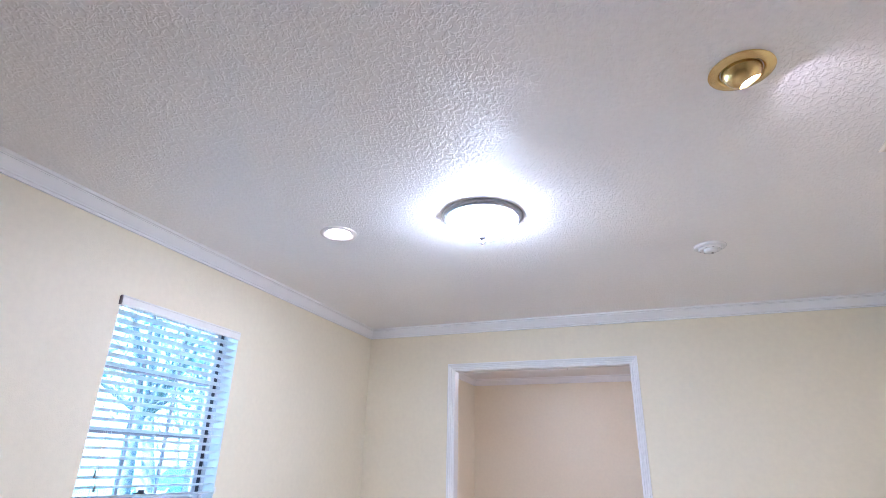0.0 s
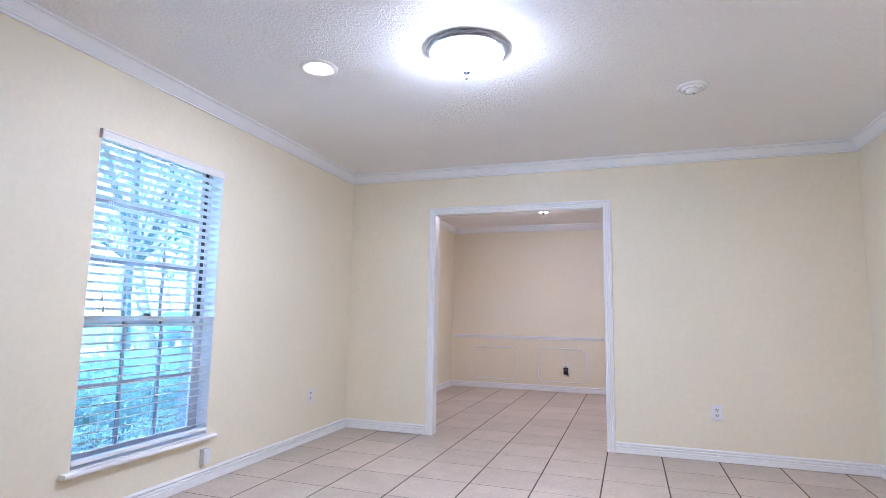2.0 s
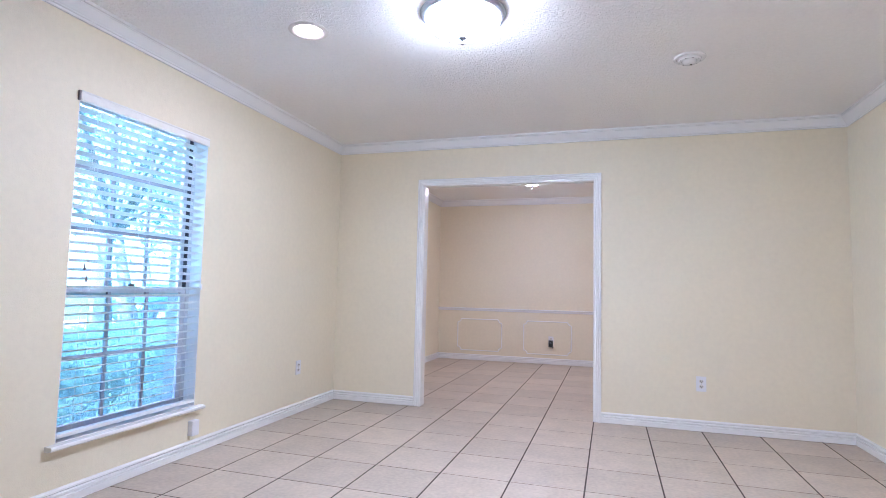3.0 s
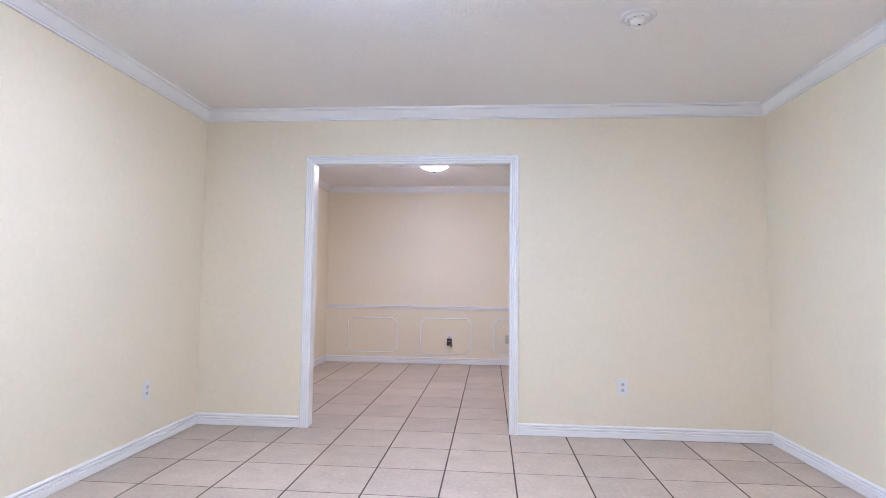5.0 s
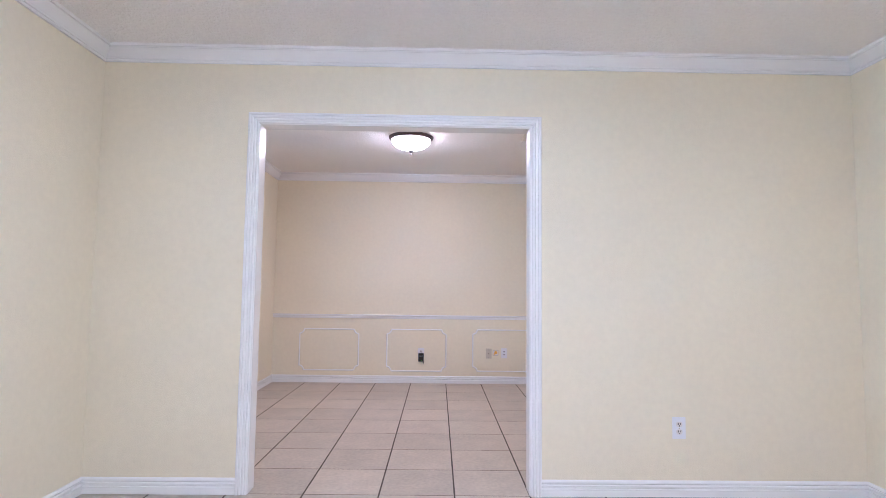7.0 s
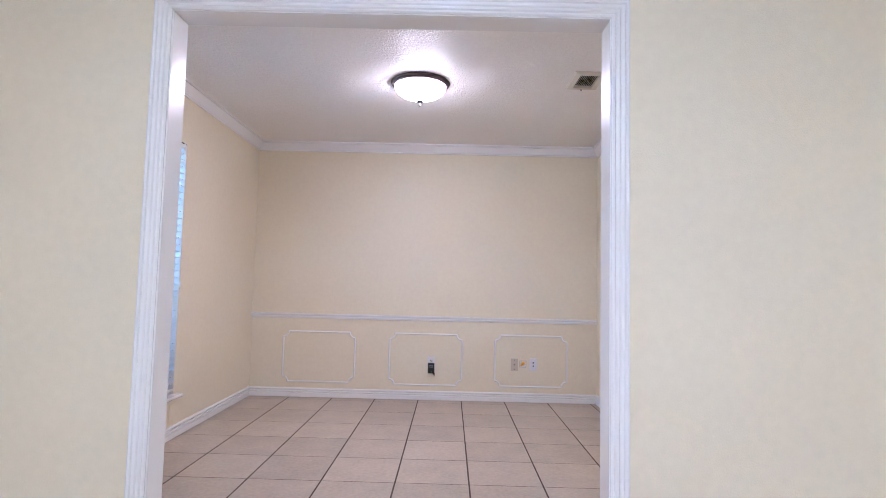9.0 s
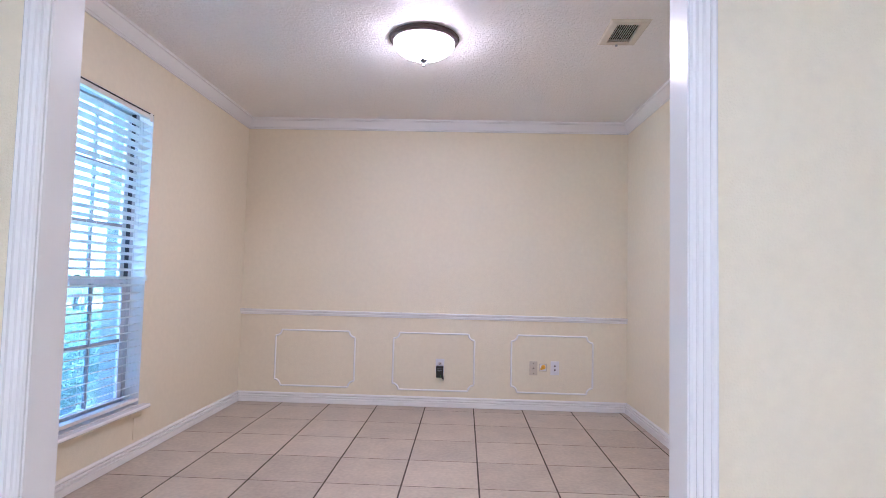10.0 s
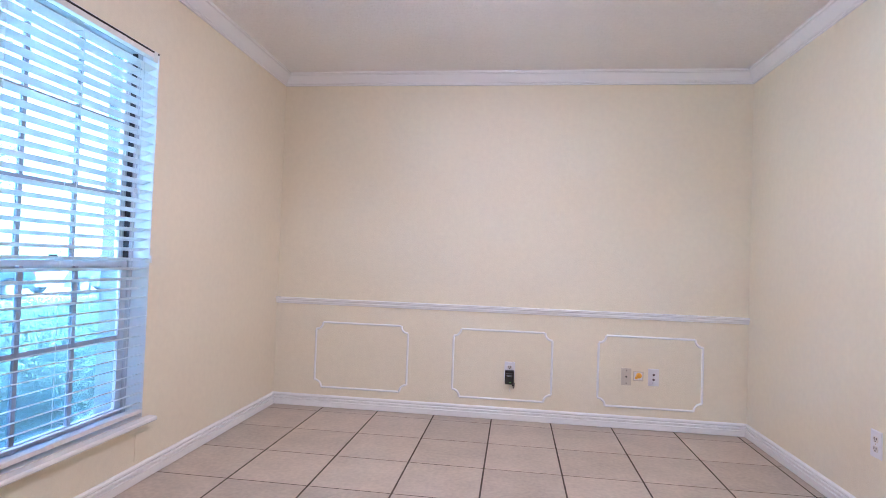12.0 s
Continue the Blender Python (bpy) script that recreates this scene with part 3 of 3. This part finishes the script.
tail = one_box(-0.022, -0.004, -0.012, -0.002, -0.018, 0.000, bevel=0.003)
part("tape_end", tail, YELLOW, stub, "yellow tape end")

coax = thing("coax_plate", pose(0.243, NORTH, 0.351), "white wall plate with two cable sockets", "wall plate")
part("cover_plate", plate_mesh(0.070, 0.114), PLATE, coax)
for z in (0.018, -0.014):
    s = lathe([(0, 0.013), (0.0035, 0.013), (0.0045, 0.009), (0.0075, 0.008), (0.0075, 0.0045)], 14)
    bmesh.ops.transform(s, matrix=pose(0, 0, z, 90), verts=s.verts)
    part("socket", s, BRONZE, coax, "dull metal cable socket", smooth=True)
part("lower_tab", one_box(-0.008, 0.010, -0.012, -0.004, -0.040, -0.022, bevel=0.002), PLATE, coax)

sensor = thing("alarm_box", pose(WEST, 3.455, 0.158), "small white plastic box under the window sill", "sensor box")
part("body", one_box(0.0, 0.036, -0.030, 0.030, -0.040, 0.052, bevel=0.004), PLATE, sensor)
part("foot", one_box(0.0, 0.016, -0.026, 0.022, -0.062, -0.041, bevel=0.002), WALL, sensor, "cream painted lower bracket")
blank = thing("blank_cover", pose(WEST, 7.20, 0.165), "blank wall cover painted over in cream", "wall plate")
part("cover_plate", one_box(0, 0.003, -0.038, 0.038, -0.062, 0.062, bevel=0.001), WALL, blank)


# ---- applied panel mouldings ----
BEAD = [(-0.0075, 0), (-0.007, 0.004), (-0.003, 0.009), (0.002, 0.009), (0.006, 0.004), (0.0075, 0)]


def panel(x0, x1, z0, z1):
    p = thing("panel_moulding", pose(0, 0, 0), "white applied wall moulding with scooped corners", "moulding", "wall panel mouldings")
    put = lambda u, v, h: (u, NORTH - h, v)
    r, e = 0.050, 0.003
    part("rail", moulding([(x0 + r + e, z0), (x1 - r - e, z0)], BEAD, put), TRIM, p)
    part("rail", moulding([(x0 + r + e, z1), (x1 - r - e, z1)], BEAD, put), TRIM, p)
    part("stile", moulding([(x0, z0 + r + e), (x0, z1 - r - e)], BEAD, put), TRIM, p)
    part("stile", moulding([(x1, z0 + r + e), (x1, z1 - r - e)], BEAD, put), TRIM, p)
    for cx, cz, a in ((x0, z0, 0), (x1, z0, 90), (x1, z1, 180), (x0, z1, 270)):
        ends = [(cx + r * math.cos(radians(a + k * 10)), cz + r * math.sin(radians(a + k * 10))) for k in range(10)]
        ear = 0.008
        u, w = Vector((math.cos(radians(a)), math.sin(radians(a)))), Vector((math.cos(radians(a + 90)), math.sin(radians(a + 90))))
        path = [tuple(Vector(ends[0]) - w * ear * 0.1)] + ends[1:-1] + [tuple(Vector(ends[-1]) - u * ear * 0.1)]
        part("corner", moulding(path, BEAD, put), TRIM, p)


panel(-2.117, -1.440, 0.143, 0.609)
panel(-1.113, -0.430, 0.138, 0.611)
panel(-0.120, 0.556, 0.143, 0.616)

# ---- outside ----
LAWN = material("lawn", (0.075, 0.115, 0.045), 0.9, dark=0.6, light=1.3, scale=0.6, grain=30, bump=0.6, bump_scale=60)
CONCRETE = material("pale concrete street", (0.50, 0.49, 0.46), 0.85, dark=0.85, light=1.08, scale=0.5, grain=12, bump=0.3, bump_scale=80)
LEAF = material("green leaves", (0.135, 0.185, 0.155), 0.85, spec=0.15, dark=0.85, light=1.5, scale=2.5, grain=30)
LEAF_PALE = material("pale green leaves", (0.12, 0.15, 0.12), 0.85, spec=0.15, dark=0.8, light=1.4, scale=4, grain=30)


def thin_leaf(m, share):
    """Lets light through a leaf."""
    n, l = m.node_tree.nodes, m.node_tree.links
    p, mix, tr = n["Principled BSDF"], n.new("ShaderNodeMixShader"), n.new("ShaderNodeBsdfTranslucent")
    l.new(p.inputs["Base Color"].links[0].from_socket, tr.inputs["Color"])
    l.new(p.outputs[0], mix.inputs[1])
    l.new(tr.outputs[0], mix.inputs[2])
    mix.inputs[0].default_value = share
    l.new(mix.outputs[0], n["Material Output"].inputs["Surface"])


thin_leaf(LEAF, 0.4)
thin_leaf(LEAF_PALE, 0.5)
BARK = material("grey bark", (0.14, 0.125, 0.115), 0.9, dark=0.6, light=1.2, scale=6, grain=40, bump=0.8, bump_scale=30)
CAR_BLUE = material("dark blue car paint", (0.03, 0.06, 0.11), 0.25)
CAR_GREY = material("grey car paint", (0.22, 0.24, 0.26), 0.25, metal=0.3)
RUBBER = material("tyre rubber", (0.02, 0.02, 0.02), 0.8)
RIM = material("alloy wheel", (0.62, 0.62, 0.63), 0.45, metal=0.4)
CAR_GLASS = material("tinted car glass", (0.02, 0.025, 0.03), 0.08)
G = -0.45
bm = bmesh.new()
for v in ((-400, -400), (400, -400), (400, 400), (-400, 400)):
    bm.verts.new((*v, G))
bm.faces.new(bm.verts)
tagged(finish(bm, "ground", LAWN), "green front lawn reaching the horizon", "lawn", kind="structure")
tagged(finish(one_box(-19, -9.2, -150, 150, G - 0.1, G + 0.02), "road", CONCRETE), "pale concrete street beyond the lawn", "street", kind="structure")
tagged(finish(one_box(-9.2, -9.05, -150, 150, G - 0.1, G + 0.12, bevel=0.03), "kerb", CONCRETE), "pale concrete kerb along the street", "kerb", kind="structure")
tagged(wall("outer_brickwork", SOUTH - 0.2, NORTH + 0.2, -0.45, 2.75, WEST - 0.25, WEST - 0.142, [(a + 0.004, b - 0.004, c - 0.03, d + 0.12) for a, b, c, d in (WINDOW_1, WINDOW_2)], along_y, BRICK), "tan brick outer facing around the windows", "wall", kind="structure")
# out of sight from the rooms; added so its overhang keeps high sun off the windows
tagged(finish(one_box(-3.25, 2.3, SOUTH - 0.4, NORTH + 0.4, 2.76, 2.9), "roof", TRIM), "unseen white roof deck and eaves, added to shade the windows", "roof", kind="structure")


def leaves(centres, size, rng):
    """One small folded leaf at each centre, turned at random."""
    n = len(centres)
    a = rng.normal(size=(n, 3))
    a /= np.linalg.norm(a, axis=1)[:, None]
    b = np.cross(a, rng.normal(size=(n, 3)))
    b /= np.linalg.norm(b, axis=1)[:, None]
    c = np.cross(a, b)
    s = (size * rng.uniform(0.6, 1.4, n))[:, None]
    verts = np.stack([centres - a * s, centres + b * s * 0.45 + c * s * 0.15, centres + a * s, centres - b * s * 0.45 + c * s * 0.15], 1).reshape(-1, 3)
    k = np.arange(n)[:, None] * 4
    faces = np.concatenate([k + [0, 1, 2], k + [0, 2, 3]]).tolist()
    me = bpy.data.meshes.new("leaves")
    me.from_pydata(verts.tolist(), [], faces)
    return me


def leafy(name, me, mat, parent=None):
    me.name = name
    me.materials.append(mat)
    ob = new(name, me)
    ob.parent = parent
    return ob


rng = np.random.default_rng(4)


def bank(x, y0, y1, half, top, count, size):
    """Leaf places over a clipped hedge with an uneven skin."""
    y = rng.uniform(y0, y1, count)
    ang = rng.uniform(0, math.pi, count)
    wob = 1 + 0.10 * np.sin(y * 3.1) + 0.07 * np.sin(y * 7.7 + 1) + rng.normal(0, 0.07, count)
    px = x + half * np.cos(ang) * wob
    pz = G + (top - G) * (np.abs(np.sin(ang)) ** 0.45) * (0.93 + 0.07 * wob)
    deep = rng.uniform(0.9, 1.0, count)
    return np.stack([x + (px - x) * deep, y, G + (pz - G) * deep], 1)


hedge = tagged(leafy("hedge", leaves(bank(-4.1, -3, 14, 0.55, 0.70, 230000, 0.03), 0.013, rng), LEAF), "dense green hedge along the house front", "hedge", kind="stuff")
core = [(0.50 * math.cos(radians(a)), (0.70 - G) * 0.90 * abs(math.sin(radians(a))) ** 0.45) for a in range(0, 181, 15)]
inner = moulding([(-4.1, 14), (-4.1, -3)], core, lambda u, v, h: (u, v, G + h))
tagged(finish(inner, "hedge_core", LEAF, smooth=True), "shaded inner mass of the green hedge", "hedge", kind="stuff")
for y in (3.3, 4.0, 8.4):
    bush = thing("shrub", pose(-3.25, y, G), "low pale green shrub below the window", "shrub", "shrubs below the windows")
    q = rng.normal(size=(14000, 3))
    q /= np.linalg.norm(q, axis=1)[:, None]
    q = q * rng.uniform(0.5, 1.0, 14000)[:, None] ** 0.5 * np.array([0.30, 0.42, 0.36]) + np.array([0, 0, 0.40])
    leafy("foliage", leaves(q, 0.014, rng), LEAF_PALE, bush)
    for k in range(5):
        a = k * 1.25
        cord_part("stem", [(0, 0, 0), (0.04 * math.cos(a), 0.05 * math.sin(a), 0.2), (0.12 * math.cos(a), 0.18 * math.sin(a), 0.5)], 0.008, BARK, bush)


def tree(x, y, height, spread, lean, count, label):
    t = thing("tree", pose(x, y, G), label, "tree")
    rr = random.Random(int(x * 10 + y))
    top = Vector((lean, 0.1, height * 0.45))
    bm = bmesh.new()
    rings, steps = [], 10
    for i in range(7):
        f = i / 6
        c = top * f + Vector((0.05 * math.sin(f * 5), 0.05 * math.cos(f * 4), 0))
        r = 0.19 * (1 - 0.5 * f) + 0.10 * (1 - f) ** 6
        rings.append([bm.verts.new(c + Vector((r * math.cos(a), r * math.sin(a), 0)) * (1 + 0.1 * math.sin(3 * a))) for a in [2 * math.pi * k / steps for k in range(steps)]])
    for a, b in zip(rings, rings[1:]):
        for k in range(steps):
            bm.faces.new((a[k], a[(k + 1) % steps], b[(k + 1) % steps], b[k]))
    bm.faces.new(rings[-1])
    part("trunk", bm, BARK, t, smooth=True)
    centres = []
    for k in range(9):
        a = k * 2.4
        tip = top + Vector((math.cos(a) * spread * rr.uniform(0.4, 1), math.sin(a) * spread * rr.uniform(0.4, 1), height * rr.uniform(0.02, 0.5)))
        cord_part("limb", [top * 0.92, (top + tip) / 2 + Vector((0, 0, 0.25)), tip], 0.05, BARK, t)
        for s in range(7):
            centres.append(tip + Vector((rr.gauss(0, 0.5), rr.gauss(0, 0.5), rr.gauss(0, 0.35))))
    cs = np.array([tuple(c) for c in centres])
    pick = cs[rng.integers(0, len(cs), count)] + rng.normal(size=(count, 3)) * np.array([0.34, 0.34, 0.24])
    leafy("crown", leaves(pick, 0.055, rng), LEAF_PALE, t)


tree(-7.6, 7.12, 5.5, 2.2, 0.2, 5500, "tree with grey trunk and spreading leafy crown")
tree(-8.4, 8.6, 6.0, 2.4, -0.5, 5500, "leaning tree with open leafy crown on the lawn")
for k in range(4):
    tree(-24 - 3 * (k % 3), 8 + k * 5.5, 7.5, 3.2, 0.3 * (k % 3 - 1), 5000, "leafy street tree across the road")


def car(x, y, paint, label):
    c = thing("car", pose(x, y, G + 0.02, 0, 0, 180), label, "car", "parked cars")
    side = [(-2.2, 0.30), (-2.22, 0.62), (-2.1, 0.86), (-1.55, 0.95), (-0.95, 1.38), (0.55, 1.42), (1.15, 0.98), (2.0, 0.82), (2.2, 0.60), (2.18, 0.28)]
    bm = bmesh.new()
    rows = []
    for dx, k in ((-0.84, 0.0), (-0.78, 1.0), (0.78, 1.0), (0.84, 0.0)):
        rows.append([bm.verts.new((dx * (0.86 if z > 1.1 else 1), yy * (0.985 if k else 0.97), z if k or z < 0.9 else z - 0.05)) for yy, z in side])
    for a, b in zip(rows, rows[1:]):
        for i in range(len(side)):
            j = (i + 1) % len(side)
            bm.faces.new((a[i], a[j], b[j], b[i]))
    bm.faces.new(rows[0])
    bm.faces.new(rows[-1][::-1])
    part("body", bm, paint, c)
    for sx in (-1, 1):
        for pts in ([(-1.40, 0.97), (-0.92, 1.28), (-0.25, 1.31), (-0.25, 0.97)], [(-0.18, 0.97), (-0.18, 1.31), (0.50, 1.31), (0.98, 0.97)]):
            g = bmesh.new()
            a = [g.verts.new((sx * (0.852 - 0.11 * (z > 1.1)), yy, z)) for yy, z in pts]
            b = [g.verts.new((sx * (0.80 - 0.11 * (z > 1.1)), yy, z)) for yy, z in pts]
            g.faces.new(a)
            g.faces.new(b[::-1])
            for i in range(4):
                g.faces.new((a[i], a[(i + 1) % 4], b[(i + 1) % 4], b[i]))
            part("side_window", g, CAR_GLASS, c)
        for wy in (-1.35, 1.35):
            tyre = lathe([(0.19, -0.09), (0.30, -0.10), (0.32, -0.07), (0.32, 0.07), (0.30, 0.10), (0.19, 0.09)], 24)
            m = pose(sx * 0.80, wy, 0.32, 0, 90)
            bmesh.ops.transform(tyre, matrix=m, verts=tyre.verts)
            wheel = part("wheel", tyre, RUBBER, c, "black tyre with alloy rim", smooth=True)
            rim = lathe([(0, 0.07 * sx), (0.06, 0.09 * sx), (0.12, 0.06 * sx), (0.19, 0.085 * sx)], 20)
            bmesh.ops.transform(rim, matrix=m, verts=rim.verts)
            part("rim", rim, RIM, wheel)
        part("headlight", one_box(sx * 0.62 - 0.14, sx * 0.62 + 0.14, 2.06, 2.19, 0.60, 0.72, bevel=0.02), PLATE, c)
        part("tail_light", one_box(sx * 0.66 - 0.12, sx * 0.66 + 0.12, -2.225, -2.10, 0.66, 0.80, bevel=0.02), material("red lens", (0.35, 0.02, 0.02), 0.3), c)


car(-15.4, 17.0, CAR_BLUE, "dark blue car parked by the street")
car(-15.4, 22.3, CAR_GREY, "grey car parked behind another car")


# ---- floor tiles ----
TX, TY, PX, PY, SKEW = -0.455, 5.290, 0.4033, 0.4033, -0.47
laid = pose(TX, TY, 0, 0, 0, SKEW)


def tile_mesh(w, d):
    bm = box(bmesh.new(), -w / 2, w / 2, -d / 2, d / 2, -0.009, 0.0)
    top = [e for e in bm.edges if all(abs(v.co.z) < 1e-6 for v in e.verts)]
    bmesh.ops.bevel(bm, geom=top, offset=0.0015, segments=1, affect="EDGES")
    me = bpy.data.meshes.new("tile")
    bm.to_mesh(me)
    bm.free()
    me.materials.append(TILE)
    return me


whole = {}
for i in range(-6, 7):
    for j in range(-18, 9):
        x0, x1, y0, y1 = i * PX, (i + 1) * PX, j * PY, (j + 1) * PY
        x0, x1, y0, y1 = max(x0, WEST - TX - 0.06), min(x1, (EAST_2 if j > 0 else EAST) - TX + 0.06), max(y0, SOUTH - TY), min(y1, NORTH - TY + 0.05)
        w, d = round(x1 - x0 - 0.0085, 3), round(y1 - y0 - 0.0060, 3)
        if w < 0.02 or d < 0.02:
            continue
        if (w, d) not in whole:
            whole[w, d] = tile_mesh(w, d)
        t = new("tile", whole[w, d])
        t.parent = floor
        t.matrix_local = laid @ pose((x0 + x1) / 2, (y0 + y1) / 2, random.uniform(-0.0005, -0.0001))
